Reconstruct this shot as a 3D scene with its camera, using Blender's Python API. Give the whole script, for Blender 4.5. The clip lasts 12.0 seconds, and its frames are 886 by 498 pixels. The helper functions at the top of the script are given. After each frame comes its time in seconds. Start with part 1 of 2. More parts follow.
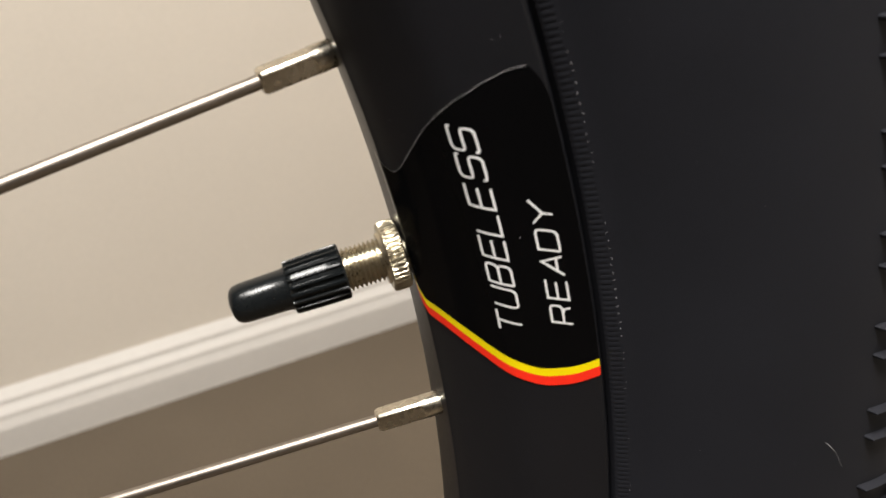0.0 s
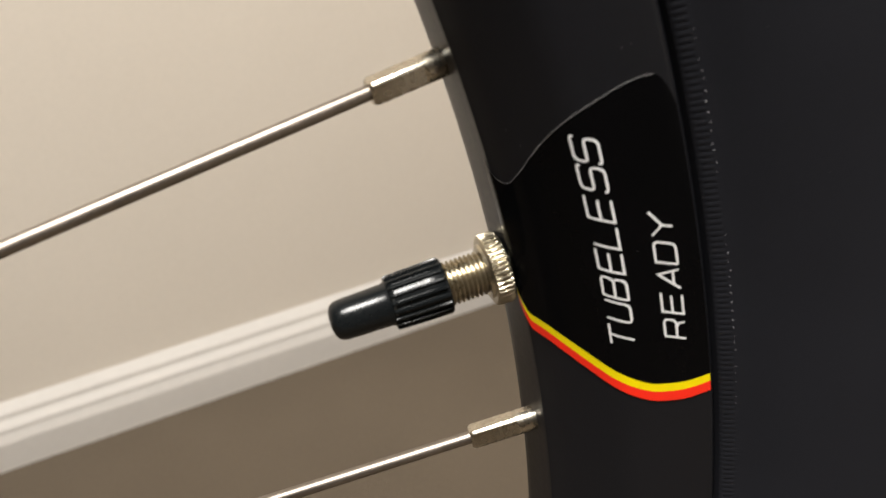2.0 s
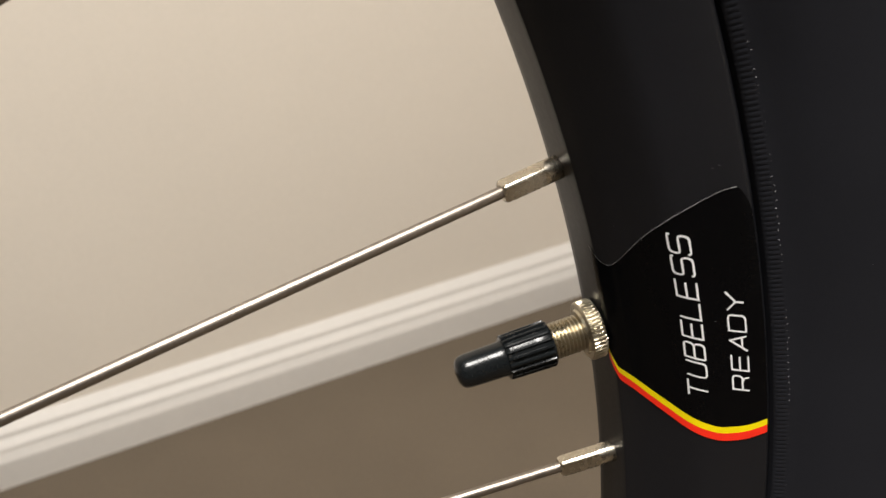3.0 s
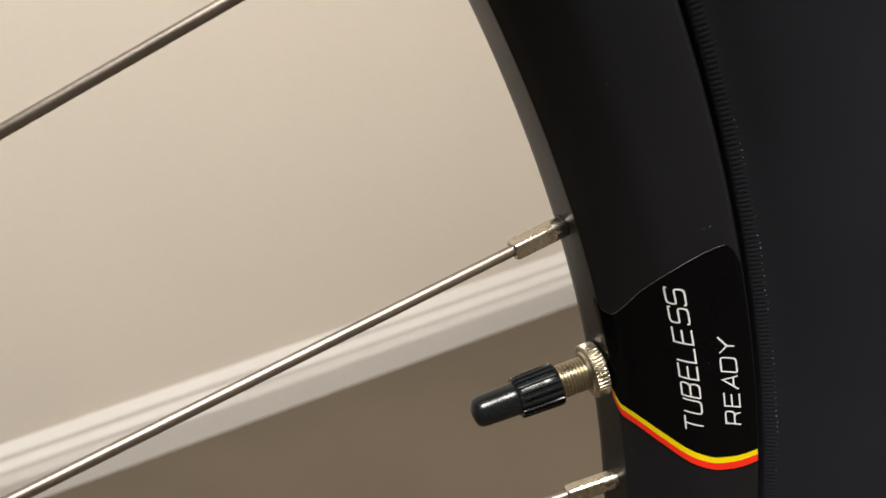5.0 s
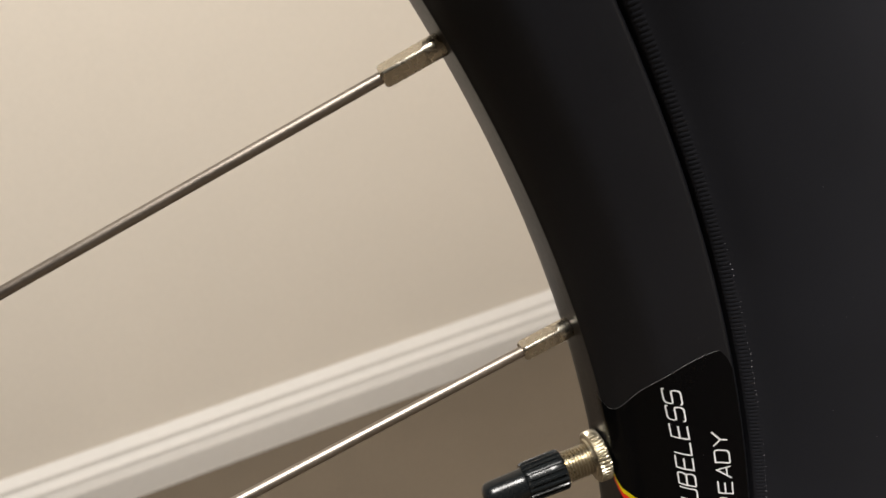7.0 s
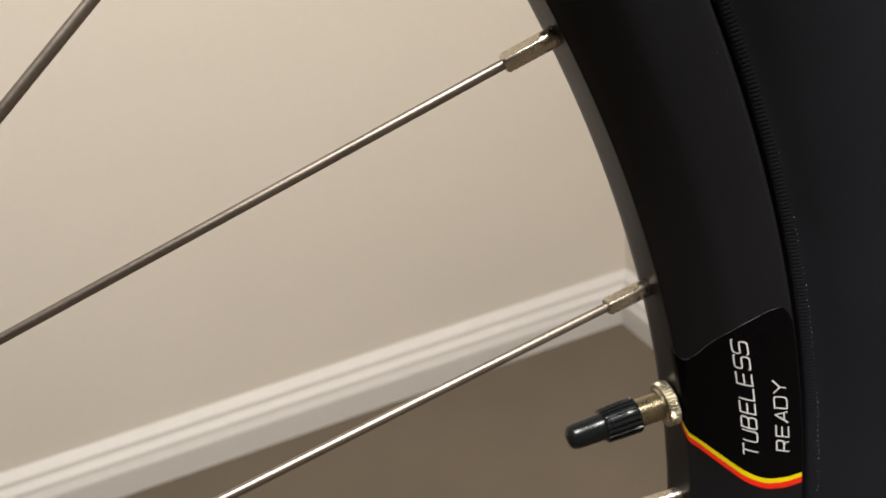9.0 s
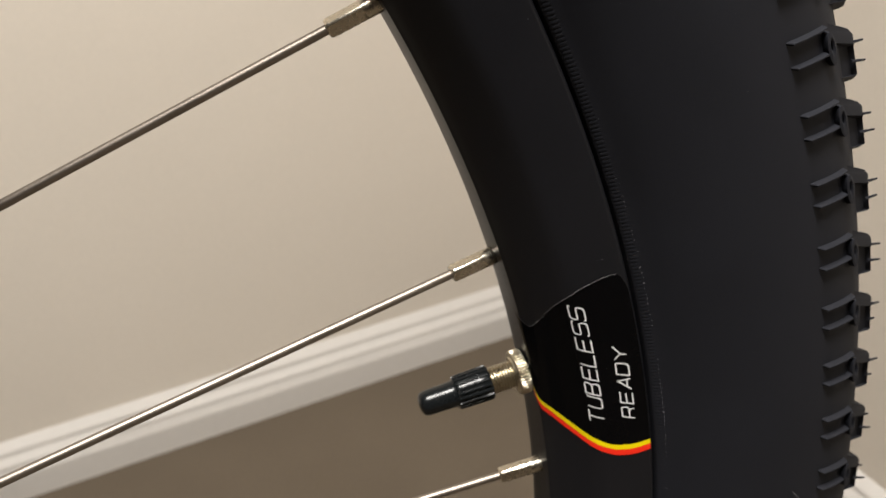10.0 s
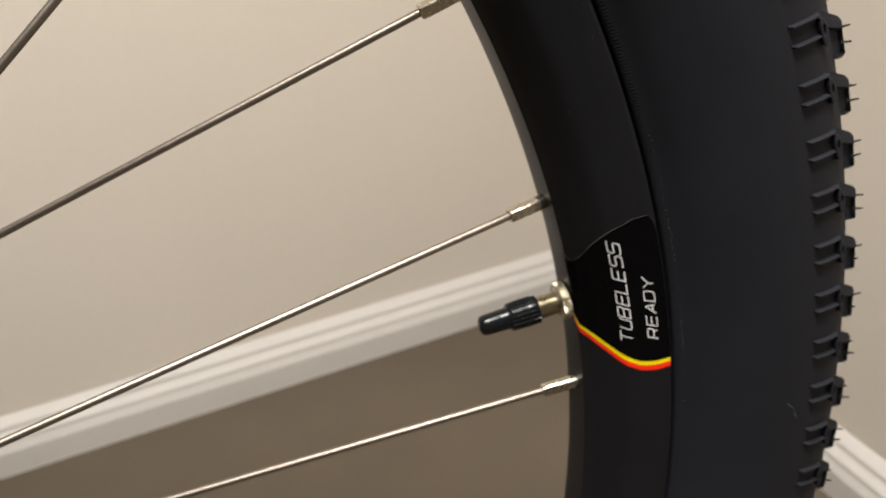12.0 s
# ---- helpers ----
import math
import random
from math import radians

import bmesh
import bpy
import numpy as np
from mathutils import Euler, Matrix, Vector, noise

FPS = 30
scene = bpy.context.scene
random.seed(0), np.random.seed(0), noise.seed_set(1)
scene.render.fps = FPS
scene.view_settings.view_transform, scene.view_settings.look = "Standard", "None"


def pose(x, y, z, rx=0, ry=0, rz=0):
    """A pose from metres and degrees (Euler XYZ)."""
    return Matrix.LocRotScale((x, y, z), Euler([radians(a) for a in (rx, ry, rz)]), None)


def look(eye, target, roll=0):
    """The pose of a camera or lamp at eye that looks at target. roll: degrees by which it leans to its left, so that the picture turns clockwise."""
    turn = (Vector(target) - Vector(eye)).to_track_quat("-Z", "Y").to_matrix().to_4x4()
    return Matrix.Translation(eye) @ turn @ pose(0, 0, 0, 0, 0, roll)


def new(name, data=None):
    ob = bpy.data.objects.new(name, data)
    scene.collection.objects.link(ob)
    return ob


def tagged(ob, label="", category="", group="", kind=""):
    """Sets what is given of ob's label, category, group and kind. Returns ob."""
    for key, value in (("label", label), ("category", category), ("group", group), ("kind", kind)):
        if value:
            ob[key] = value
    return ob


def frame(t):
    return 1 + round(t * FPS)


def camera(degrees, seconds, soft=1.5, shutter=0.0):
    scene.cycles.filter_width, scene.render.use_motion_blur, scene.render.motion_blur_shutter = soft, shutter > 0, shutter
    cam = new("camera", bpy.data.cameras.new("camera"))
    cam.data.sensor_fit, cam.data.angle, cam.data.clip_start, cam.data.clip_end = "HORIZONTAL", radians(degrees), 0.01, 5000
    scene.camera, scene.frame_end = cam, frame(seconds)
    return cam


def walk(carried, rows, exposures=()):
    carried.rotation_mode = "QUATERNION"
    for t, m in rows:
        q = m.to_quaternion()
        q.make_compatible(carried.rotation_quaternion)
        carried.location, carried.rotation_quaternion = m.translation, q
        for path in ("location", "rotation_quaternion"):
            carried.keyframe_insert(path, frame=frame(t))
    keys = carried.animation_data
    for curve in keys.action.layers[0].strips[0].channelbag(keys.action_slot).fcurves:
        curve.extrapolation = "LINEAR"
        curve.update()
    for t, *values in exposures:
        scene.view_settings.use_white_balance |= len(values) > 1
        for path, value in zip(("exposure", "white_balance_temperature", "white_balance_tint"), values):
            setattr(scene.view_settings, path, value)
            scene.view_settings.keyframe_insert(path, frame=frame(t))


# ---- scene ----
cam = camera(50.42, 12.0, soft=1.5)
PATH = [
    (0, (0.27130, -0.11093, 0.47619), (0.32605, 0.09863, 0.35134), -7.144),
    (0.5, (0.27490, -0.11008, 0.47694), (0.33313, 0.09939, 0.35352), -7.009),
    (1, (0.26992, -0.10680, 0.47711), (0.32700, 0.10238, 0.35266), -7.685),
    (1.5, (0.26368, -0.10393, 0.47052), (0.31832, 0.10598, 0.34621), -7.839),
    (2, (0.25958, -0.10300, 0.47725), (0.31407, 0.10691, 0.35286), -7.744),
    (2.5, (0.25187, -0.10942, 0.48526), (0.30582, 0.10100, 0.36151), -7.418),
    (3, (0.23928, -0.11614, 0.50027), (0.29521, 0.09448, 0.37777), -6.883),
    (3.2, (0.23963, -0.11682, 0.49996), (0.29631, 0.09396, 0.37807), -6.590),
    (4.8, (0.23593, -0.12234, 0.51445), (0.29513, 0.08689, 0.39109), -7.531),
    (5, (0.23338, -0.12234, 0.51413), (0.29348, 0.08768, 0.39256), -7.474),
    (5.5, (0.23370, -0.12122, 0.51972), (0.29612, 0.08907, 0.39980), -6.868),
    (6, (0.23293, -0.12165, 0.52738), (0.29459, 0.08947, 0.40851), -7.193),
    (6.5, (0.23445, -0.12321, 0.53375), (0.29543, 0.08845, 0.41551), -7.549),
    (7, (0.23175, -0.12610, 0.53325), (0.29288, 0.08595, 0.41578), -7.367),
    (7.5, (0.22554, -0.13151, 0.54102), (0.28501, 0.08167, 0.42475), -7.492),
    (7.7, (0.21896, -0.13942, 0.54436), (0.27804, 0.07343, 0.42729), -7.534),
    (9.3, (0.20860, -0.14408, 0.53996), (0.26639, 0.06924, 0.42311), -6.598),
    (9.5, (0.21052, -0.14209, 0.54073), (0.26894, 0.07061, 0.42306), -6.262),
    (10, (0.23371, -0.15766, 0.53399), (0.29422, 0.05396, 0.41545), -6.146),
    (10.5, (0.23884, -0.17425, 0.51813), (0.30096, 0.03485, 0.39598), -6.058),
    (11, (0.22738, -0.18065, 0.53019), (0.28971, 0.02722, 0.40607), -5.987),
    (11.5, (0.22200, -0.18351, 0.52918), (0.28488, 0.02443, 0.40545), -5.866),
    (12, (0.20746, -0.19193, 0.54563), (0.26742, 0.01829, 0.42433), -5.672),
]
walk(cam, [(t, look(eye, target, roll)) for t, eye, target, roll in PATH],
     exposures=[(0, 0.13), (2.0, 0.09), (3.0, 0.07), (5, 0.06), (7.5, 0.0), (9.5, -0.08), (12, -0.05)])
# a close-up lens: the wheel is in focus, the wall behind is soft
cam.data.dof.use_dof = True
cam.data.dof.focus_distance = 0.155
cam.data.dof.aperture_fstop = 36.0

# ---- light: one warm pendant lamp, assumed out of view, in a closed room ----
world = bpy.data.worlds.new("room_dim")
scene.world = world
world.use_nodes = True
world.node_tree.nodes["Background"].inputs[0].default_value = (1.0, 0.97, 0.92, 1)
world.node_tree.nodes["Background"].inputs[1].default_value = 0.02

# hung low and near the wall to get its brightness falling towards the floor
LAMP_AT = (0.16, -0.29, 1.40)
lamp_data = bpy.data.lights.new("assumed_lamp_light", "AREA")
lamp_data.shape, lamp_data.size = "DISK", 0.36
lamp_data.energy = 26.3
lamp_data.color = (1.0, 0.968, 0.918)
lamp = new("assumed_lamp_light", lamp_data)
lamp.matrix_world = look(LAMP_AT, (LAMP_AT[0], LAMP_AT[1] + 0.001, 0))


# ---- materials ----
def material(name, color, rough=0.5, metal=0.0, spec=0.5, coat=0.0):
    m = bpy.data.materials.new(name)
    m.use_nodes = True
    b = m.node_tree.nodes["Principled BSDF"]
    b.inputs["Base Color"].default_value = (*color, 1)
    b.inputs["Roughness"].default_value = rough
    b.inputs["Metallic"].default_value = metal
    b.inputs["Specular IOR Level"].default_value = spec
    b.inputs["Coat Weight"].default_value = coat
    return m


def textured(m, scale, amount, bump, fine=4.0, detail=6.0, rough_amount=0.0, stretch=(1, 1, 1)):
    """Two noises (broad and fine) vary the colour and roughness and give relief. scale: waves per metre."""
    t = m.node_tree
    b = t.nodes["Principled BSDF"]
    at = t.nodes.new("ShaderNodeTexCoord")
    mp = t.nodes.new("ShaderNodeMapping")
    mp.inputs["Scale"].default_value = stretch
    t.links.new(at.outputs["Object"], mp.inputs["Vector"])
    broad, small = t.nodes.new("ShaderNodeTexNoise"), t.nodes.new("ShaderNodeTexNoise")
    broad.inputs["Scale"].default_value, small.inputs["Scale"].default_value = scale, scale * fine
    broad.inputs["Detail"].default_value = small.inputs["Detail"].default_value = detail
    for n in (broad, small):
        t.links.new(mp.outputs["Vector"], n.inputs["Vector"])
    add = t.nodes.new("ShaderNodeMath")
    add.operation = "ADD"
    t.links.new(broad.outputs["Fac"], add.inputs[0])
    t.links.new(small.outputs["Fac"], add.inputs[1])
    span = t.nodes.new("ShaderNodeMapRange")
    span.inputs["From Min"].default_value, span.inputs["From Max"].default_value = 0.6, 1.4
    span.inputs["To Min"].default_value, span.inputs["To Max"].default_value = 1 - amount, 1 + amount
    t.links.new(add.outputs[0], span.inputs["Value"])
    mix = t.nodes.new("ShaderNodeVectorMath")
    mix.operation = "SCALE"
    mix.inputs[0].default_value = b.inputs["Base Color"].default_value[:3]
    t.links.new(span.outputs[0], mix.inputs["Scale"])
    t.links.new(mix.outputs[0], b.inputs["Base Color"])
    if rough_amount:
        rs = t.nodes.new("ShaderNodeMapRange")
        r = b.inputs["Roughness"].default_value
        rs.inputs["From Min"].default_value, rs.inputs["From Max"].default_value = 0.6, 1.4
        rs.inputs["To Min"].default_value, rs.inputs["To Max"].default_value = r - rough_amount, r + rough_amount
        t.links.new(add.outputs[0], rs.inputs["Value"])
        t.links.new(rs.outputs[0], b.inputs["Roughness"])
    if bump:
        bp = t.nodes.new("ShaderNodeBump")
        bp.inputs["Strength"].default_value, bp.inputs["Distance"].default_value = 1.0, bump
        t.links.new(add.outputs[0], bp.inputs["Height"])
        t.links.new(bp.outputs["Normal"], b.inputs["Normal"])
    return m


WALL = textured(material("wall_paint", (0.672, 0.609, 0.530), 0.8, spec=0.3), 6, 0.03, 0.00010, fine=60)
TRIM = textured(material("trim_gloss_paint", (0.62, 0.588, 0.552), 0.55, spec=0.35), 14, 0.03, 0.0002, fine=10)
CARPET = textured(material("carpet_pile", (0.130, 0.104, 0.077), 0.95, spec=0.1), 9, 0.11, 0.0008, fine=40)
CEIL = textured(material("ceiling_paint", (0.78, 0.76, 0.72), 0.9, spec=0.2), 8, 0.02, 0.0004, fine=40)
RIM = textured(material("black_anodised_rim", (0.0078, 0.0081, 0.0104), 0.40, spec=0.22), 40, 0.12, 0.00001, fine=30, rough_amount=0.05)
RUBBER = textured(material("tyre_rubber", (0.0140, 0.0146, 0.0186), 0.68, spec=0.12), 60, 0.12, 0.000008, fine=30, rough_amount=0.06)
STEEL = textured(material("stainless_spoke", (0.268, 0.232, 0.198), 0.44, 1.0), 60, 0.12, 0.000008, fine=30, rough_amount=0.07)
NICKEL = textured(material("nickel_plate", (0.46, 0.41, 0.31), 0.30, 1.0), 180, 0.10, 0.00001, fine=12, rough_amount=0.08)
NIPPLE = textured(material("nickel_nipple", (0.50, 0.455, 0.375), 0.27, 1.0), 120, 0.14, 0.000002, fine=6, rough_amount=0.08)
PLASTIC = textured(material("black_cap_plastic", (0.0060, 0.0070, 0.0076), 0.24, spec=0.24), 120, 0.15, 0.00001, fine=16, rough_amount=0.05)
DECAL = textured(material("glossy_black_decal", (0.0022, 0.0022, 0.0026), 0.16, spec=0.06), 70, 0.15, 0.0, fine=30, rough_amount=0.03)
YELLOW = textured(material("decal_yellow", (0.95, 0.76, 0.0), 0.3, spec=0.3), 150, 0.03, 0.0)
RED = textured(material("decal_red", (0.98, 0.030, 0.012), 0.3, spec=0.3), 150, 0.03, 0.0)
WHITE = textured(material("decal_white_ink", (0.82, 0.82, 0.83), 0.4, spec=0.3), 300, 0.05, 0.0)
FILM = material("decal_film_edge", (0.85, 0.85, 0.85), 0.35)
SEAL = material("black_rubber_seal", (0.01, 0.01, 0.01), 0.6)
HUB_BLACK = textured(material("hub_black", (0.02, 0.02, 0.02), 0.4), 60, 0.1, 0.0)
LINT = material("grey_lint", (0.26, 0.26, 0.27), 0.8)
# glowing face of the assumed lamp
GLOW = bpy.data.materials.new("lamp_diffuser")
GLOW.use_nodes = True
GLOW.node_tree.nodes["Principled BSDF"].inputs["Base Color"].default_value = (0.9, 0.88, 0.84, 1)
GLOW.node_tree.nodes["Principled BSDF"].inputs["Emission Color"].default_value = (1, 0.97, 0.92, 1)
GLOW.node_tree.nodes["Principled BSDF"].inputs["Emission Strength"].default_value = 4.0


# ---- mesh helpers ----
def finish(bm, smooth=True, angle=35):
    bmesh.ops.recalc_face_normals(bm, faces=bm.faces)
    for f in bm.faces:
        f.smooth = smooth
    if smooth:
        for e in bm.edges:
            if len(e.link_faces) == 2 and e.calc_face_angle(0) > radians(angle):
                e.smooth = False
    return bm


def mesh_of(name, bm, mat):
    me = bpy.data.meshes.new(name)
    bm.to_mesh(me)
    bm.free()
    me.materials.append(mat)
    return me


def part(name, bm, mat, parent, label="", m=None, smooth=True, angle=35):
    ob = new(name, mesh_of(name, finish(bm, smooth, angle), mat))
    ob.parent = parent
    if m is not None:
        ob.matrix_local = m
    return tagged(ob, label) if label else ob


def thing(name, at, label, category, group="", turn=(0, 0, 0)):
    ob = new(name)
    ob.empty_display_size = 0.05
    ob.matrix_world = pose(*at, *turn)
    return tagged(ob, label, category, group)


def lathe(rings, segments=48, closed=False, caps=False):
    """Rings of (distance along z, radius) turned round the z axis."""
    bm = bmesh.new()
    rows = []
    for z, r in rings:
        rows.append([bm.verts.new((r * math.cos(2 * math.pi * k / segments), r * math.sin(2 * math.pi * k / segments), z)) for k in range(segments)])
    pairs = list(zip(rows, rows[1:])) + ([(rows[-1], rows[0])] if closed else [])
    for a, b in pairs:
        for k in range(segments):
            j = (k + 1) % segments
            bm.faces.new((a[k], a[j], b[j], b[k]))
    if caps:
        bm.faces.new(rows[0])
        bm.faces.new(rows[-1])
    return bm


def revolve(section, segments=360):
    """A closed loop of (y, r) turned round the wheel's axle, which is the y axis."""
    bm = lathe([(y, r) for y, r in section], segments, closed=True)
    bm.transform(Matrix.Rotation(radians(90), 4, "X") @ Matrix.Diagonal((1, 1, -1, 1)))
    return bm


def boxed(bm, size, at=(0, 0, 0)):
    bmesh.ops.create_cube(bm, size=1, matrix=Matrix.Translation(at) @ Matrix.Diagonal((*size, 1)))
    return bm


def smooth_interp(xs, ys, x):
    """A Catmull-Rom curve through (xs, ys)."""
    i = max(0, min(len(xs) - 2, sum(1 for v in xs[1:-1] if v <= x)))
    p1, p2, h = ys[i], ys[i + 1], xs[i + 1] - xs[i]
    m1 = (p2 - ys[i - 1]) / (xs[i + 1] - xs[i - 1]) if i > 0 else (p2 - p1) / h
    m2 = (ys[i + 2] - p1) / (xs[i + 2] - xs[i]) if i + 2 < len(xs) else (p2 - p1) / h
    s = (x - xs[i]) / h
    return (2 * s**3 - 3 * s**2 + 1) * p1 + (s**3 - 2 * s**2 + s) * h * m1 + (3 * s**2 - 2 * s**3) * p2 + (s**3 - s**2) * h * m2


# ---- the room: corner behind the wheel, walls along the skirting's directions ----
TURN_ROOM = 5.0993
CORNER = (0.5891, 0.5943)
ROOM = pose(CORNER[0], CORNER[1], 0, 0, 0, TURN_ROOM)
WIDE, DEEP, HIGH, THICK, BOARD = 4.4, 4.2, 2.40, 0.12, 0.018


def structure(name, bm, mat, label, smooth=False):
    ob = new(name, mesh_of(name, finish(bm, smooth), mat))
    ob.matrix_world = ROOM
    return tagged(ob, label, kind="structure")


structure("floor", boxed(bmesh.new(), (WIDE + 0.3, DEEP + 0.3, 0.1), (-WIDE / 2, -DEEP / 2, -0.05)), CARPET, "brown short-pile carpet floor in a room corner")
structure("ceiling", boxed(bmesh.new(), (WIDE + 0.3, DEEP + 0.3, 0.1), (-WIDE / 2, -DEEP / 2, HIGH + 0.05)), CEIL, "plain white painted ceiling")
structure("wall_north", boxed(bmesh.new(), (WIDE + 0.3, THICK, HIGH), (-WIDE / 2, BOARD + THICK / 2, HIGH / 2)), WALL, "warm beige painted wall behind the wheel")
structure("wall_east", boxed(bmesh.new(), (THICK, DEEP, HIGH), (BOARD + THICK / 2, BOARD - DEEP / 2, HIGH / 2)), WALL, "warm beige painted side wall meeting at the corner")
structure("wall_south", boxed(bmesh.new(), (WIDE + 0.3, THICK, HIGH), (-WIDE / 2, -DEEP + BOARD - THICK / 2, HIGH / 2)), WALL, "plain beige painted wall")
structure("wall_west", boxed(bmesh.new(), (THICK, DEEP, HIGH), (-WIDE - THICK / 2, BOARD - DEEP / 2, HIGH / 2)), WALL, "plain beige painted wall")

# moulded skirting board: depth out of the wall and height
KNEES = [(0.0180, 0.0), (0.0180, 0.0120), (0.0180, 0.0232), (0.0177, 0.0250), (0.0164, 0.0278), (0.0151, 0.0305), (0.0146, 0.0320), (0.0145, 0.0338), (0.0140, 0.0352), (0.0118, 0.0376),
         (0.0093, 0.0402), (0.0087, 0.0416), (0.0086, 0.0436), (0.0080, 0.0450), (0.0050, 0.0478), (0.0014, 0.0509), (0.0005, 0.0515)]
SKIRT = [(0.0005, 0.0)] + [(smooth_interp(range(17), [p[0] for p in KNEES], k / 3), smooth_interp(range(17), [p[1] for p in KNEES], k / 3)) for k in range(49)]


def skirting(name, start, end, label):
    """start and end: (x, y) along the wall's face; each end is mitred by its own shift per depth."""
    bm = bmesh.new()
    rows = []
    for (x, y, mx, my) in (start, end):
        rows.append([bm.verts.new((x + mx * d, y + my * d, h)) for d, h in SKIRT])
    for k in range(len(SKIRT)):
        j = (k + 1) % len(SKIRT)
        bm.faces.new((rows[0][k], rows[0][j], rows[1][j], rows[1][k]))
    bm.faces.new(rows[0])
    bm.faces.new(rows[1])
    ob = new(name, mesh_of(name, finish(bm, True, 25), TRIM))
    ob.matrix_world = ROOM
    return tagged(ob, label, kind="structure")


skirting("baseboard", (-WIDE, BOARD, 0, -1), (BOARD, BOARD, -1, -1), "white gloss moulded skirting board along the wall")
skirting("baseboard", (BOARD, BOARD, -1, -1), (BOARD, -DEEP + BOARD, -1, 0), "white gloss moulded skirting board on the side wall")

# body of the made-up pendant lamp, out of view, that lights the corner
lamp_thing = thing("assumed_pendant_lamp", (LAMP_AT[0], LAMP_AT[1], HIGH), "assumed white pendant lamp hanging from the ceiling out of view, lit", "lamp")
DROP = HIGH - LAMP_AT[2]
part("ceiling_rose", lathe([(0.0, 0.002), (0.0, 0.05), (-0.012, 0.048), (-0.030, 0.012), (-0.030, 0.002)], 32, closed=True), TRIM, lamp_thing)
part("cord", lathe([(-0.028, 0.003), (-DROP + 0.10, 0.003)], 12, caps=True), TRIM, lamp_thing)
part("shade", lathe([(-DROP + 0.10, 0.002), (-DROP + 0.10, 0.06), (-DROP + 0.05, 0.17), (-DROP + 0.004, 0.200), (-DROP + 0.004, 0.197), (-DROP + 0.047, 0.167), (-DROP + 0.096, 0.058), (-DROP + 0.096, 0.002)], 64, closed=True), TRIM, lamp_thing)
part("diffuser", lathe([(-DROP + 0.006, 0.002), (-DROP + 0.006, 0.193), (-DROP + 0.012, 0.191), (-DROP + 0.012, 0.002)], 64, closed=True), GLOW, lamp_thing)

# ---- the wheel ----
HUB_HIGH, LEAN_WHEEL, SPIN = 0.3775, -1.078, -1.733
WHEEL_POSE = pose(0, 0, HUB_HIGH, LEAN_WHEEL) @ pose(0, 0, 0, 0, -SPIN)
wheel = thing("bicycle_wheel", (0, 0, HUB_HIGH), "black mountain bike wheel with knobbly tyre standing on carpet", "wheel")
wheel.matrix_world = WHEEL_POSE


def on_wheel(r, degrees, y):
    a = radians(degrees)
    return Vector((r * math.cos(a), y, r * math.sin(a)))


# rim: the side's section from the inner face out to the tyre's edge, as half width and radius
RIM_R = [0.29675, 0.29677, 0.29681, 0.29708, 0.2985, 0.3015, 0.3045, 0.3080, 0.3110, 0.3130, 0.3148, 0.3163]
RIM_Y = [0.0010, 0.0032, 0.0046, 0.0052, 0.0080, 0.0121, 0.0151, 0.0162, 0.0168, 0.0171, 0.0173, 0.0174]
side = list(zip(RIM_Y, RIM_R))
fine = [(smooth_interp(range(12), RIM_Y, k / 3), smooth_interp(range(12), RIM_R, k / 3)) for k in range(34)]
# the rim is slightly asymmetric: its inner face is wider towards the far side
far = [(0.0010, 0.29682), (0.0040, 0.29686), (0.0058, 0.2970), (0.0064, 0.2974), (0.0095, 0.3000), (0.0130, 0.3040), (0.0154, 0.3085)] + fine[27:]
loop = [(-y, r) for y, r in reversed(fine)] + far + [(0.0172, 0.3167), (0.0165, 0.3169), (0.0150, 0.3166), (0.0140, 0.3120), (0.0060, 0.3085),
                                                     (-0.0060, 0.3085), (-0.0140, 0.3120), (-0.0150, 0.3166), (-0.0165, 0.3169), (-0.0172, 0.3167)]
rim = part("rim", revolve(loop, 480), RIM, wheel, "satin black alloy rim", angle=50)

# arc length along the front side's section, for what is printed on it
RUN = [0.0]
for (ya, ra), (yb, rb) in zip(side, side[1:]):
    RUN.append(RUN[-1] + math.hypot(yb - ya, rb - ra))


def on_rim(run, degrees, lift):
    """A point on the rim's front side: distance along its section, angle, and height above the surface."""
    y, r = smooth_interp(RUN, RIM_Y, run), smooth_interp(RUN, RIM_R, run)
    e = 0.0001
    dy, dr = smooth_interp(RUN, RIM_Y, run + e) - y, smooth_interp(RUN, RIM_R, run + e) - r
    n = math.hypot(dy, dr)
    return on_wheel(r - lift * dy / n, degrees, -(y + lift * dr / n))


def run_at(r):
    return smooth_interp(RIM_R, RUN, r)


# decal outline: at each station of the section the angles of its upper edge and of the edges of the two stripes
STATION = [0.29677, 0.29683, 0.29712, 0.2977, 0.2985, 0.3015, 0.3045, 0.3080, 0.3110, 0.3130, 0.31445, 0.3149, 0.3154, 0.3159, 0.31625]
UPPER = [11.62, 11.42, 11.24, 11.14, 11.30, 12.26, 12.84, 13.08, 13.20, 13.22, 13.17, 13.10, 12.92, 12.66, 12.35]
YELLOW_TOP = [7.85, 7.50, 7.25, 7.16, 7.04, 6.47, 5.92, 5.45, 5.30, 5.25, 5.254, 5.257, 5.262, 5.267, 5.27]
YELLOW_LOW = [7.63, 7.28, 7.03, 6.93, 6.80, 6.20, 5.65, 5.21, 5.06, 5.02, 5.028, 5.032, 5.038, 5.044, 5.05]
RED_LOW = [7.34, 6.99, 6.74, 6.64, 6.52, 5.92, 5.36, 4.92, 4.77, 4.73, 4.743, 4.747, 4.755, 4.762, 4.77]
STATION_RUN = [run_at(r) for r in STATION]


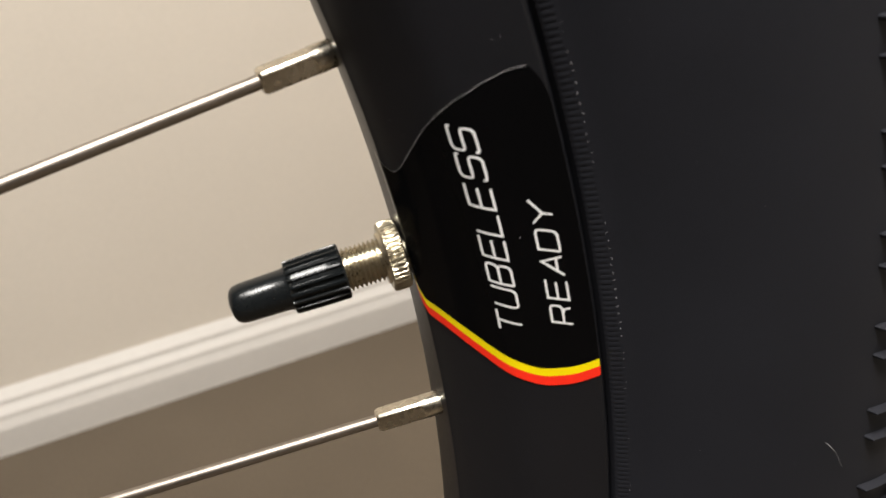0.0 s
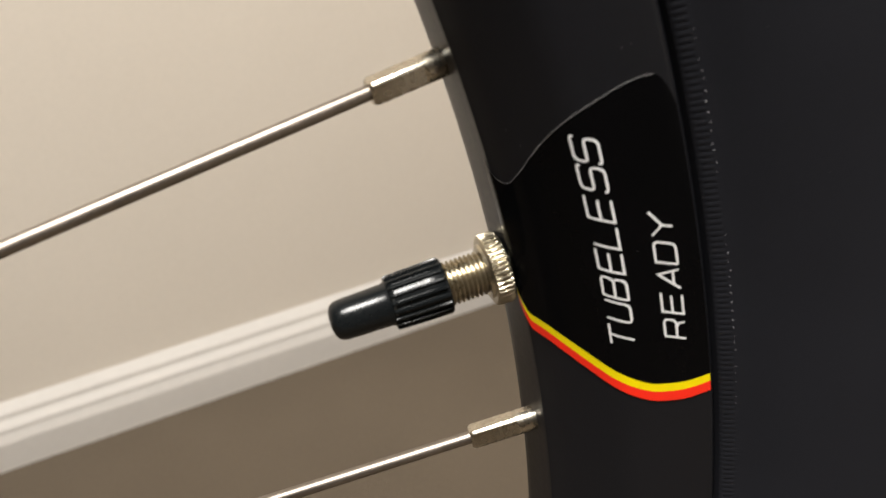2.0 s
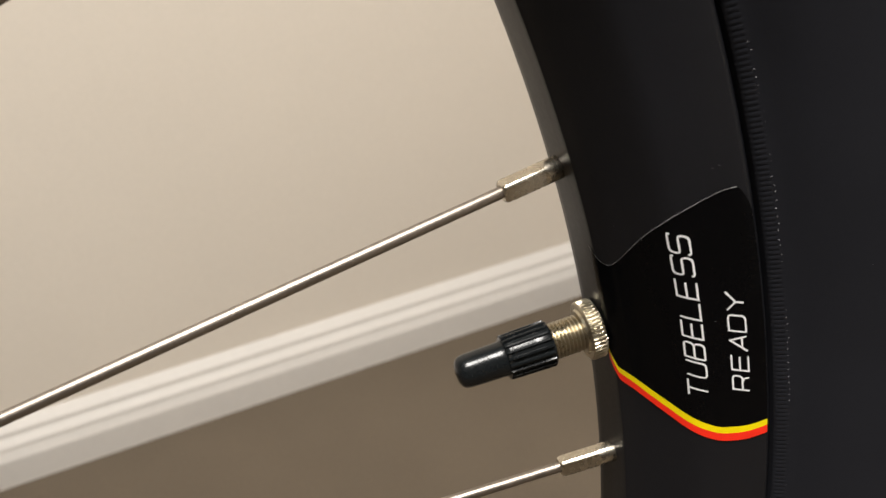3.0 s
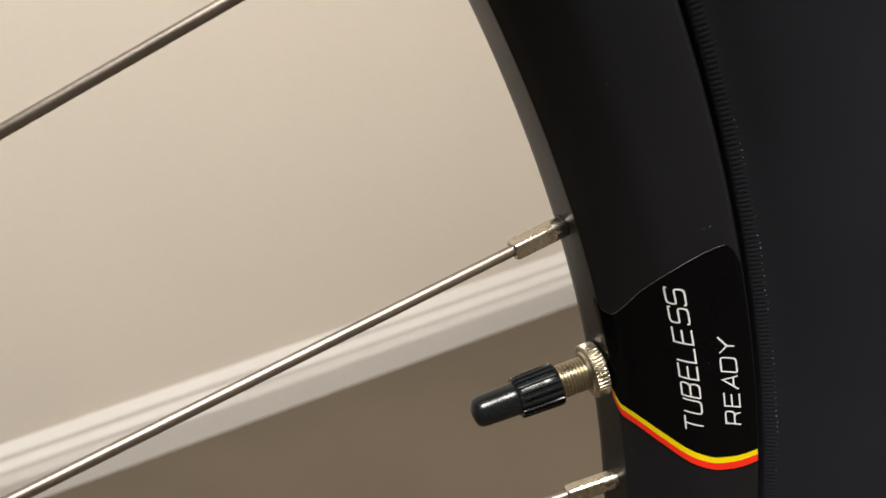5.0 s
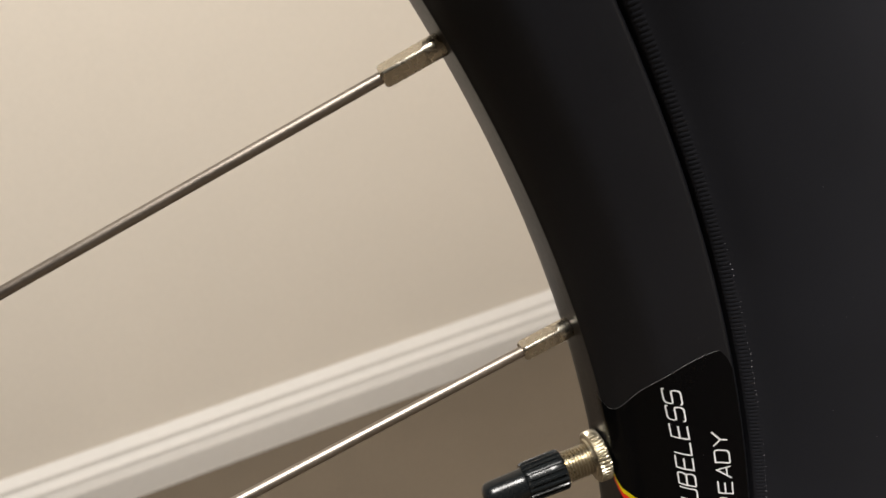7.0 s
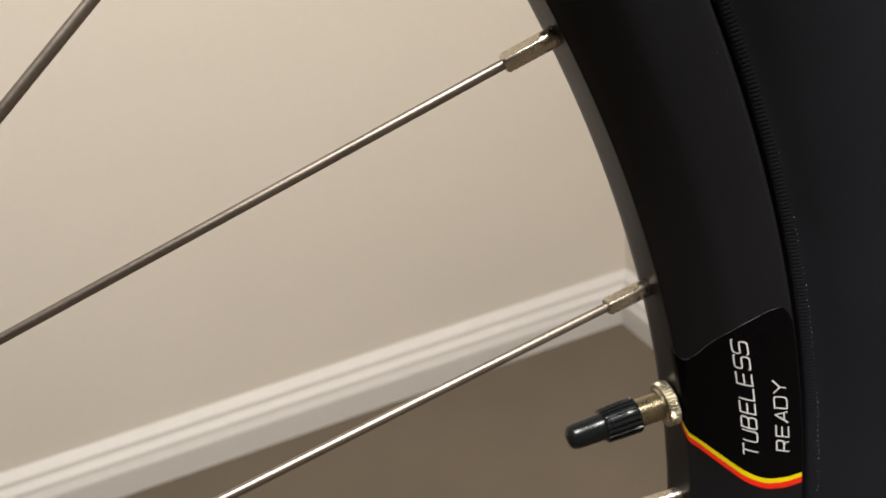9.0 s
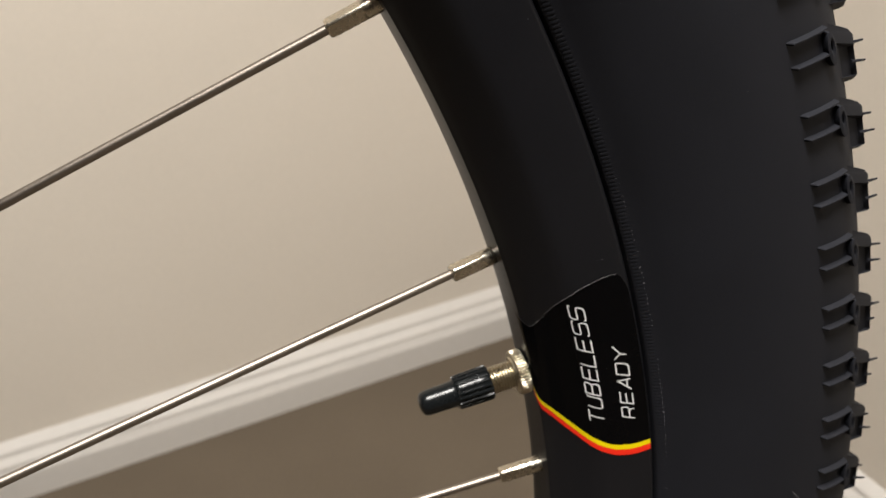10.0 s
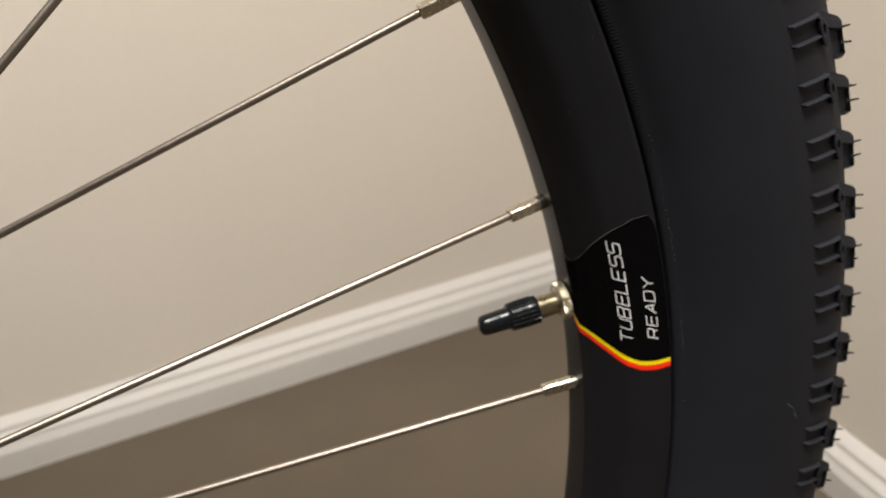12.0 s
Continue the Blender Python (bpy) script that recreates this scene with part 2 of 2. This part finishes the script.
def sheet(low, high, lift, mat, name, parent, label="", across=10, steps=90, until=-1):
    bm = bmesh.new()
    rows = []
    for k in range(steps + 1):
        s = STATION_RUN[0] + (STATION_RUN[until] - STATION_RUN[0]) * k / steps
        a, b = smooth_interp(STATION_RUN, low, s), smooth_interp(STATION_RUN, high, s)
        rows.append([bm.verts.new(on_rim(s, a + (b - a) * j / across, lift)) for j in range(across + 1)])
    for a, b in zip(rows, rows[1:]):
        for j in range(across):
            bm.faces.new((a[j], a[j + 1], b[j + 1], b[j]))
    return part(name, bm, mat, parent, label)


decal = sheet(YELLOW_TOP, UPPER, 0.00010, DECAL, "decal", wheel, "glossy black sticker with white lettering and stripes", across=40)
sheet(YELLOW_LOW, YELLOW_TOP, 0.00012, YELLOW, "stripe", decal, "yellow stripe", across=3)
sheet(RED_LOW, YELLOW_LOW, 0.00012, RED, "stripe", decal, "red stripe", across=3)
sheet(UPPER, [u + 0.0055 for u in UPPER], 0.00013, FILM, "film_edge", decal, "thin pale edge of the sticker's film", across=1, until=10)

# letters as strokes in a unit box, squared and slanted; the text runs up the rim with its tops towards the hub
GLYPHS = {
    "T": [[(0, 1), (1, 1)], [(0.5, 1), (0.5, 0)]],
    "U": [[(0, 1), (0, 0.18), (0.06, 0.05), (0.2, 0), (0.8, 0), (0.94, 0.05), (1, 0.18), (1, 1)]],
    "B": [[(0, 0), (0, 1), (0.82, 1), (0.95, 0.94), (1, 0.82), (0.97, 0.62), (0.85, 0.52), (0, 0.52)], [(0.85, 0.52), (0.97, 0.42), (1, 0.2), (0.94, 0.06), (0.8, 0), (0, 0)]],
    "E": [[(1, 1), (0, 1), (0, 0), (1, 0)], [(0, 0.52), (0.92, 0.52)]],
    "L": [[(0, 1), (0, 0), (1, 0)]],
    "S": [[(1, 0.86), (0.97, 0.97), (0.85, 1), (0.15, 1), (0.04, 0.95), (0, 0.84), (0, 0.66), (0.05, 0.55), (0.15, 0.52), (0.85, 0.52), (0.95, 0.47), (1, 0.36), (1, 0.16), (0.95, 0.05), (0.85, 0), (0.13, 0), (0.03, 0.04), (0, 0.15)]],
    "R": [[(0, 0), (0, 1), (0.82, 1), (0.95, 0.94), (1, 0.82), (1, 0.58), (0.94, 0.47), (0.82, 0.42), (0, 0.42)], [(0.55, 0.42), (0.86, 0.30), (0.96, 0.0)]],
    "A": [[(0, 0), (0.62, 1), (1, 0)], [(0.2, 0.3), (0.88, 0.3)]],
    "D": [[(0, 0), (0, 1), (0.80, 1), (0.95, 0.93), (1, 0.78), (1, 0.22), (0.95, 0.07), (0.80, 0), (0, 0)]],
    "Y": [[(0, 1), (0.5, 0.48), (1, 1)], [(0.5, 0.48), (0.5, 0)]],
}


def ribbon(bm, points, half, put):
    """A flat band of even width along points, with mitred bends; put maps millimetre coordinates to the rim."""
    rows = []
    for i, p in enumerate(points):
        a, b = points[max(i - 1, 0)], points[min(i + 1, len(points) - 1)]
        d1 = Vector((p[0] - a[0], p[1] - a[1])) if i else Vector((b[0] - p[0], b[1] - p[1]))
        d2 = Vector((b[0] - p[0], b[1] - p[1])) if i < len(points) - 1 else d1
        n1, n2 = Vector((-d1.y, d1.x)).normalized(), Vector((-d2.y, d2.x)).normalized()
        n = (n1 + n2).normalized()
        n *= half / max(n.dot(n1), 0.5)
        rows.append((bm.verts.new(put(p[0] + n.x, p[1] + n.y)), bm.verts.new(put(p[0] - n.x, p[1] - n.y))))
    for (a, b), (c, d) in zip(rows, rows[1:]):
        bm.faces.new((a, b, d, c))


def write(word, starts, widths, r_base, r_top, slant, half, lift):
    """starts, widths: degrees along the rim at the baseline; slant: degrees by which the tops run ahead."""
    base, top = run_at(r_base), run_at(r_top)
    tall, per_degree = (base - top) * 1000, radians(1) * (r_base + r_top) / 2 * 1000
    for glyph, start, wide in zip(word, starts, widths):
        bm = bmesh.new()

        def put(a, b):
            return on_rim(base - b / 1000, start + a / per_degree, lift)

        for stroke in GLYPHS[glyph]:
            pts = []
            for x, y in stroke:
                w = wide * per_degree - 2 * half
                pts.append((half + x * w + slant * per_degree * y, half + y * (tall - 2 * half)))
            dense = []
            for p, q in zip(pts, pts[1:]):
                n = max(1, int(math.hypot(q[0] - p[0], q[1] - p[1]) / 0.5))
                dense += [(p[0] + (q[0] - p[0]) * k / n, p[1] + (q[1] - p[1]) * k / n) for k in range(n)]
            ribbon(bm, dense + [pts[-1]], half, put)
        part("letter", bm, WHITE, decal)


write("TUBELESS", (6.53, 7.31, 7.97, 8.71, 9.39, 10.10, 10.87, 11.58), (0.64, 0.57, 0.60, 0.60, 0.62, 0.62, 0.64, 0.64), 0.30695, 0.30405, 0.29, 0.152, 0.00018)
write("READY", (6.49, 7.20, 7.92, 8.58, 9.28), (0.55, 0.58, 0.57, 0.60, 0.67), 0.31345, 0.31055, 0.23, 0.150, 0.00018)

# tyre: carcass section from bead to crown, half width and radius
TYRE = [(0.0150, 0.3172), (0.0166, 0.3173), (0.0176, 0.3173), (0.0183, 0.3177), (0.0194, 0.3195), (0.0228, 0.3240), (0.0262, 0.3310), (0.0284, 0.3390),
        (0.0290, 0.3460), (0.0285, 0.3520), (0.0269, 0.3580), (0.0239, 0.3635), (0.0184, 0.3684), (0.0110, 0.3712), (0.0040, 0.3720)]
n_t = len(TYRE)
fine_t = [(smooth_interp(range(n_t), [p[0] for p in TYRE], k / 3), smooth_interp(range(n_t), [p[1] for p in TYRE], k / 3)) for k in range(3 * (n_t - 1) + 1)]
loop_t = fine_t + [(-y, r) for y, r in reversed(fine_t)] + [(-0.0150, 0.3190), (-0.0250, 0.3460), (-0.0150, 0.3640), (0.0150, 0.3640), (0.0250, 0.3460), (0.0150, 0.3190)]
tyre = part("tyre", revolve(loop_t, 480), RUBBER, wheel, "black rubber tyre with knobbly tread and vent hairs", angle=60)

# fine ribs on the tyre's edge by the rim, on both sides
bm = bmesh.new()
ribs = 2400
for s in (-1, 1):
    for k in range(ribs):
        a = 360 * k / ribs
        w = 360 / ribs * 0.44
        foot = ((0.31734, 0.01776), (0.31775, 0.01838), (0.31880, 0.01898))
        rows = [[bm.verts.new(on_wheel(r, a + d, s * (y + 0.000003))) for r, y in foot] for d in (-w, w)]
        top = [bm.verts.new(on_wheel(r - 0.00008, a, s * (y + 0.000032))) for r, y in foot]
        for f in ((rows[0][0], rows[0][1], top[1], top[0]), (rows[0][1], rows[0][2], top[2], top[1]), (top[0], top[1], rows[1][1], rows[1][0]), (top[1], top[2], rows[1][2], rows[1][1])):
            bm.faces.new(f)
tagged(part("edge_ribs", bm, RUBBER, tyre), kind="stuff")

# tread: shoulder knobs with their side blocks, one object each; the crown's and the far shoulder's knobs are joined
KNOBS = 153
STEP = 360 / KNOBS


def block(bm, corners_low, corners_high):
    """A tapered block between two loops of four points."""
    lo, hi = [bm.verts.new(p) for p in corners_low], [bm.verts.new(p) for p in corners_high]
    for k in range(4):
        j = (k + 1) % 4
        bm.faces.new((lo[k], lo[j], hi[j], hi[k]))
    bm.faces.new(hi)
    bm.faces.new(lo)


def shoulder(bm, side_sign, a):
    """A shoulder knob at angle a: the knob itself, slanted across the tread, and the ribs that run from it down the sidewall."""
    def p(r, da, y):
        return on_wheel(r, a + da - 0.10 - 72 * (r - 0.3507) - 70 * max(0, 0.026 - y), side_sign * y)

    def q(r, da, y):
        return on_wheel(r, a + da - 0.35 - 36 * (r - 0.3525), side_sign * y)

    # main knob: low and high edges of its outer face and of its top, lofted along the tread with hollow flanks
    low_out, high_out, high_in, low_in = (0.3588, 0.0262), (0.3692, 0.0217), (0.3724, 0.0160), (0.3660, 0.0150)
    rows = []
    # its outer face is hollowed below a proud strip along one end
    for da, h, hollow in ((-1.16, 0.0, 0.0010), (-1.08, 0.16, 0.0013), (-0.96, 0.56, 0.0015), (-0.86, 0.90, 0.0015), (-0.80, 1.0, 0.0015), (0.10, 1.0, 0.0015),
                          (0.15, 1.0, 0), (0.46, 1.0, 0), (0.50, 0.99, 0), (0.63, 0.88, 0), (0.67, 0.72, 0), (0.73, 0.40, 0), (0.82, 0.14, 0), (0.94, 0.0, 0)):
        up = [tuple(u + (v - u) * h for u, v in zip(lo, hi)) for lo, hi in ((low_out, high_out), (low_in, high_in))]
        bevel = (up[0][0] * 0.93 + low_out[0] * 0.07, up[0][1] * 0.93 + low_out[1] * 0.07 + 0.0001 - hollow)
        foot = (low_out[0], low_out[1] - hollow)
        rows.append([bm.verts.new(p(r, da, y)) for r, y in (foot, bevel, (up[0][0] * 0.95 + up[1][0] * 0.05, up[0][1] * 0.95 + up[1][1] * 0.05 - 0.15 * hollow), up[1], low_in)])
    for r1, r2 in zip(rows, rows[1:]):
        for k in range(4):
            bm.faces.new((r1[k], r1[k + 1], r2[k + 1], r2[k]))
    # two thin raised ribs on the sidewall with a deep pocket between them
    for da in (0.43, -0.35):
        lines = [[q(r, da + d, y + lift * tall) for r, y, tall in ((0.3511, 0.0280, 0.2), (0.3520, 0.0284, 1.0), (0.3545, 0.0279, 1.0), (0.3575, 0.0270, 1.0), (0.3606, 0.0256, 1.1))]
                 for d, lift in ((-0.065, -0.0010), (-0.045, 0.0011), (-0.02, 0.0014), (0.02, 0.0014), (0.045, 0.0010), (0.065, -0.0010))]
        rows = [[bm.verts.new(v) for v in line] for line in lines]
        for r1, r2 in zip(rows, rows[1:]):
            for k in range(4):
                bm.faces.new((r1[k], r1[k + 1], r2[k + 1], r2[k]))
    # raised eyelet with a narrow slit where the two ribs meet the knob
    ring = [(math.cos(k * math.pi / 10), math.sin(k * math.pi / 10)) for k in range(21)]
    rows = []
    for c, d in ring:
        row = []
        for g, h, up in ((1.40, 1.34, -0.0008), (1.20, 1.24, 0.0006), (0.62, 0.80, 0.0008), (0.30, 0.42, 0.0005), (0.10, 0.24, -0.0006)):
            r = 0.3610 - 0.0010 * g * c
            row.append(bm.verts.new(p(r, 0.08 - 0.10 * h + 0.42 * h * d, 0.0273 - (r - 0.3588) * 0.42 + up)))
        rows.append(row)
    for r1, r2 in zip(rows, rows[1:]):
        for k in range(4):
            bm.faces.new((r1[k], r1[k + 1], r2[k + 1], r2[k]))


bm = bmesh.new()
shoulder(bm, -1, 0)
knob_mesh = mesh_of("knob", finish(bm, True, 40), RUBBER)
FIRST_KNOB = 9.62
for k in range(KNOBS):
    ob = new("knob", knob_mesh)
    ob.parent = tyre
    ob.matrix_local = Matrix.Rotation(-radians(FIRST_KNOB + k * STEP), 4, "Y")

bm = bmesh.new()
for k in range(KNOBS):
    a = FIRST_KNOB + k * STEP
    shoulder(bm, 1, a + STEP / 2)
    for y, w, shift in ((-0.0018, 0.0026, 0.5), (0.0052, 0.0030, 0.0)):
        c = a + shift * STEP
        block(bm, [on_wheel(0.3690, c - 0.62, y - w), on_wheel(0.3690, c + 0.62, y - w), on_wheel(0.3692, c + 0.62, y + w), on_wheel(0.3692, c - 0.62, y + w)],
              [on_wheel(0.3764, c - 0.5, y - w * 0.85), on_wheel(0.3764, c + 0.5, y - w * 0.85), on_wheel(0.3774, c + 0.5, y + w * 0.85), on_wheel(0.3774, c - 0.5, y + w * 0.85)])
tagged(part("crown_tread", bm, RUBBER, tyre, angle=30), kind="stuff")

# vent hairs: two thin rubber whiskers standing on each knob's outer edge
rng = random.Random(7)
whisker = lathe([(-0.0008, 0.00032), (0.0005, 0.00028), (0.0014, 0.00024), (0.0024, 0.00018)], 6, caps=True)
whisker_mesh = mesh_of("vent_hair", finish(whisker), RUBBER)
for k in range(-14, 22):
    for da in (-1.50, -2.10):
        a = FIRST_KNOB - k * STEP + da
        at = on_wheel(0.3689, a, -0.0216)
        out = (on_wheel(1, a - 13 + rng.uniform(-6, 6), rng.uniform(-0.10, 0.06))).normalized()
        ob = new("vent_hair", whisker_mesh)
        ob.parent = tyre
        long = rng.uniform(0.85, 1.12) if rng.random() > 0.12 else 0.45
        ob.matrix_local = Matrix.Translation(at) @ out.to_track_quat("Z", "Y").to_matrix().to_4x4() @ Matrix.Diagonal((1, 1, long, 1))

# spokes and nipples: thirty-two, laced in fours
NIPPLE_FIRST = 2.80
CROSS, FLANGE_R = (64.0, 65.0, 67.0, 57.0), 0.0207
SENSE, FLANGE_Y, SEAT_Y = (-1, 1, 1, -1), (0.0285, -0.0280, 0.0295, -0.0255), (0.0012, 0.0000, 0.0012, 0.0000)


bm = bmesh.new()
rows = []
# along z from the spoke's end of the nipple (0) to the rim: distance of the flats and radius of the round body
for z, flat, body in ((0.0, 0.00108, 0.00110), (0.0, 0.00134, 0.00150), (0.0003, 0.00145, 0.00176), (0.0006, 0.00148, 0.00186), (0.0070, 0.00149, 0.00187), (0.0071, 0.00158, 0.00187), (0.0073, 0.00176, 0.00187), (0.0075, 0.00192, 0.00188),
                      (0.0112, 0.00190, 0.00186), (0.0116, 0.00190, 0.00178), (0.0128, 0.00190, 0.00174)):
    row = []
    for k in range(64):
        t = 2 * math.pi * (k + 0.5) / 64
        d = min(body, flat / max(abs(math.cos(t)), abs(math.sin(t))))
        row.append(bm.verts.new((d * math.cos(t), d * math.sin(t), z)))
    rows.append(row)
for a, b in zip(rows, rows[1:]):
    for k in range(64):
        bm.faces.new((a[k], a[(k + 1) % 64], b[(k + 1) % 64], b[k]))
bm.faces.new(rows[0])
nipple_mesh = mesh_of("nipple", finish(bm, True, 18), NIPPLE)
SPOKE_LONG = 0.2745
spoke_mesh = mesh_of("spoke", finish(lathe([(0.0, 0.00094), (SPOKE_LONG, 0.00094)], 20, caps=True)), STEEL)
for i in range(32):
    a = NIPPLE_FIRST + 11.25 * i + (-0.02, 0.05, -0.05, 0.08)[i % 4]
    neck = on_wheel(0.285, a, SEAT_Y[i % 4])
    end = on_wheel(FLANGE_R, a + SENSE[i % 4] * CROSS[i % 4], FLANGE_Y[i % 4])
    away = (neck - end).normalized()
    turn = away.to_track_quat("Z", "Y").to_matrix().to_4x4()
    seat = neck + away * 0.0121
    spoke = new("spoke", spoke_mesh)
    spoke.parent = wheel
    spoke.matrix_local = Matrix.Translation(seat - away * (SPOKE_LONG + 0.004)) @ turn
    nip = new("nipple", nipple_mesh)
    nip.parent = spoke
    nip.matrix_local = pose(0, 0, SPOKE_LONG + 0.004 - 0.0102, 0, 0, (-9, 4, 13, 12)[i % 4])

# hub: shell, flanges and axle where the spokes end
part("hub", lathe([(-0.050, 0.0048), (-0.050, 0.0095), (-0.033, 0.0105), (-0.0295, 0.0245), (-0.0257, 0.0245), (-0.022, 0.0120), (0.0, 0.0105), (0.022, 0.0120),
                   (0.0257, 0.0245), (0.0295, 0.0245), (0.033, 0.0105), (0.050, 0.0095), (0.050, 0.0048)], 48, caps=True), HUB_BLACK, wheel, "black hub",
     m=Matrix.Rotation(radians(90), 4, "X"))

# valve: threaded stem, knurled nut, seal and fluted cap along one slightly tilted axis (z of the part points to the hub)
stem_at, stem_to = Vector((0.2948, -0.0004, 0.0427)), Vector((0.2692, 0.0005, 0.0397))
axis = (stem_to - stem_at).normalized()
VALVE = Matrix.Translation(stem_at) @ axis.to_track_quat("Z", "Y").to_matrix().to_4x4()
threads = [(-0.004, 0.00255)]
z = 0.0034
while z < 0.0122:
    threads += [(z, 0.00258), (z + 0.00024, 0.00306), (z + 0.00034, 0.00306), (z + 0.00058, 0.00258)]
    z += 0.00064
threads += [(0.0124, 0.00255), (0.0200, 0.00255)]
valve = part("valve_stem", lathe(threads, 40, caps=True), NICKEL, wheel, "nickel-plated threaded valve stem", m=VALVE, angle=60)
# nut with diamond knurling
bm = bmesh.new()
rows = []
teeth, around = 44, 352
for z, r, k in ((0.0, 0.0034, 0), (0.0, 0.0046, 0), (0.0002, 0.0049, 0.4), (0.0005, 0.0050, 1), (0.0009, 0.0050, 1), (0.0013, 0.0050, 1), (0.0017, 0.0050, 1), (0.0021, 0.0050, 1), (0.0024, 0.0049, 0.4), (0.0026, 0.0046, 0), (0.0026, 0.0038, 0), (0.0030, 0.0036, 0), (0.0030, 0.0029, 0)):
    row = []
    for j in range(around):
        t = j / around
        lean = (z - 0.0013) / 0.0046
        u, v = (t * teeth + lean) % 1, (t * teeth - lean) % 1
        cut = max(0, 1 - 5 * min(u, 1 - u)) + max(0, 1 - 5 * min(v, 1 - v))
        rr = r - k * 0.00026 * min(1, cut)
        row.append(bm.verts.new((rr * math.cos(2 * math.pi * t), rr * math.sin(2 * math.pi * t), z)))
    rows.append(row)
for a, b in zip(rows, rows[1:]):
    for j in range(around):
        bm.faces.new((a[j], a[(j + 1) % around], b[(j + 1) % around], b[j]))
part("valve_nut", bm, NICKEL, valve, "knurled nickel nut", m=pose(0, 0, 0.0015), angle=22)
part("valve_seal", lathe([(-0.0006, 0.0030), (-0.0006, 0.0046), (-0.0012, 0.0049), (-0.0022, 0.0047), (-0.0022, 0.0030)], 40, closed=True), SEAL, valve, "black rubber seal", m=pose(0, 0, 0.0015))
# cap: fluted skirt, then a narrower smooth tip
bm = bmesh.new()
flutes, around = 20, 320
rows = []
for z, root, rib in ((0.0074, 0.0032, 0), (0.0070, 0.0036, 0), (0.0070, 0.00375, 0), (0.0072, 0.00390, 0.2), (0.0076, 0.00390, 1), (0.0100, 0.00386, 1), (0.0125, 0.00380, 1), (0.0140, 0.00374, 1), (0.0146, 0.00371, 0.9), (0.0148, 0.00358, 0.2), (0.01485, 0.00306, 0),
                     (0.0154, 0.00290, 0), (0.0175, 0.00284, 0), (0.0197, 0.00279, 0), (0.0213, 0.00274, 0), (0.0221, 0.00258, 0), (0.0226, 0.00224, 0), (0.02293, 0.00160, 0), (0.0231, 0.00070, 0), (0.02312, 0.0001, 0)):
    row = []
    for j in range(around):
        t = (j / around * flutes) % 1
        up = min(1, max(0, (0.5 - abs(t - 0.5)) * 8 - 2.0))
        rr = root - 0.00042 * rib * (1 - up)
        row.append(bm.verts.new((rr * math.cos(2 * math.pi * j / around), rr * math.sin(2 * math.pi * j / around), z)))
    rows.append(row)
for a, b in zip(rows, rows[1:]):
    for j in range(around):
        bm.faces.new((a[j], a[(j + 1) % around], b[(j + 1) % around], b[j]))
part("valve_cap", bm, PLASTIC, valve, "black fluted plastic valve cap", m=pose(0, 0, 0.0029), angle=40)

# a loose pale fibre clinging to the tyre's sidewall
bm = bmesh.new()
rows = []
for k in range(25):
    u = k / 24
    r, a = 0.3442 + 0.0033 * u, 2.25 - 0.88 * u + 0.06 * math.sin(5 * u)
    c = on_wheel(r, a, -0.02925 - 0.0006 * math.sin(math.pi * u))
    rows.append([bm.verts.new(c + 0.00003 * Vector((math.cos(t), math.sin(t), 0.5 * math.sin(t)))) for t in (0, 1.57, 3.14, 4.71)])
for a, b in zip(rows, rows[1:]):
    for k in range(4):
        bm.faces.new((a[k], a[(k + 1) % 4], b[(k + 1) % 4], b[k]))
fibre = tagged(new("fibre", mesh_of("fibre", finish(bm), LINT)), "thin pale loose fibre on the tyre sidewall", "fibre")
fibre.matrix_world = WHEEL_POSE

# pale dots along the moulded line beside the rim, dust specks on tyre and rim
rng = random.Random(11)
bm = bmesh.new()


def sidewall(r):
    return float(np.interp(r, [p[1] for p in fine_t[6:30]], [p[0] for p in fine_t[6:30]]))


for k in range(190):
    a = -8 + 0.228 * k
    strong = 0.5 + 0.5 * math.sin(0.23 * k + 1.3 * math.sin(0.071 * k))
    if rng.random() < (0.5 + 0.5 * strong if 4 < a < 17 else 0.14):
        r = 0.31905 + rng.gauss(0, 0.00006)
        size = rng.uniform(0.00004, 0.00007) + 0.00003 * strong
        bmesh.ops.create_icosphere(bm, subdivisions=1, radius=size, matrix=Matrix.Translation(on_wheel(r, a + rng.gauss(0, 0.02), -sidewall(r))))
for k in range(34):
    r = rng.uniform(0.324, 0.350)
    bmesh.ops.create_icosphere(bm, subdivisions=1, radius=rng.uniform(0.00002, 0.000045), matrix=Matrix.Translation(on_wheel(r, rng.uniform(-8, 34), -sidewall(r))))
for k in range(9):
    s, a = rng.uniform(run_at(0.2990), run_at(0.3165)), rng.uniform(3, 30)
    bmesh.ops.create_icosphere(bm, subdivisions=1, radius=rng.uniform(0.00002, 0.00006), matrix=Matrix.Translation(on_rim(s, a, 0.00012)))
dust = tagged(new("dust", mesh_of("dust", finish(bm), LINT)), "pale dust specks on the black tyre and rim", "dust", kind="stuff")
dust.matrix_world = WHEEL_POSE
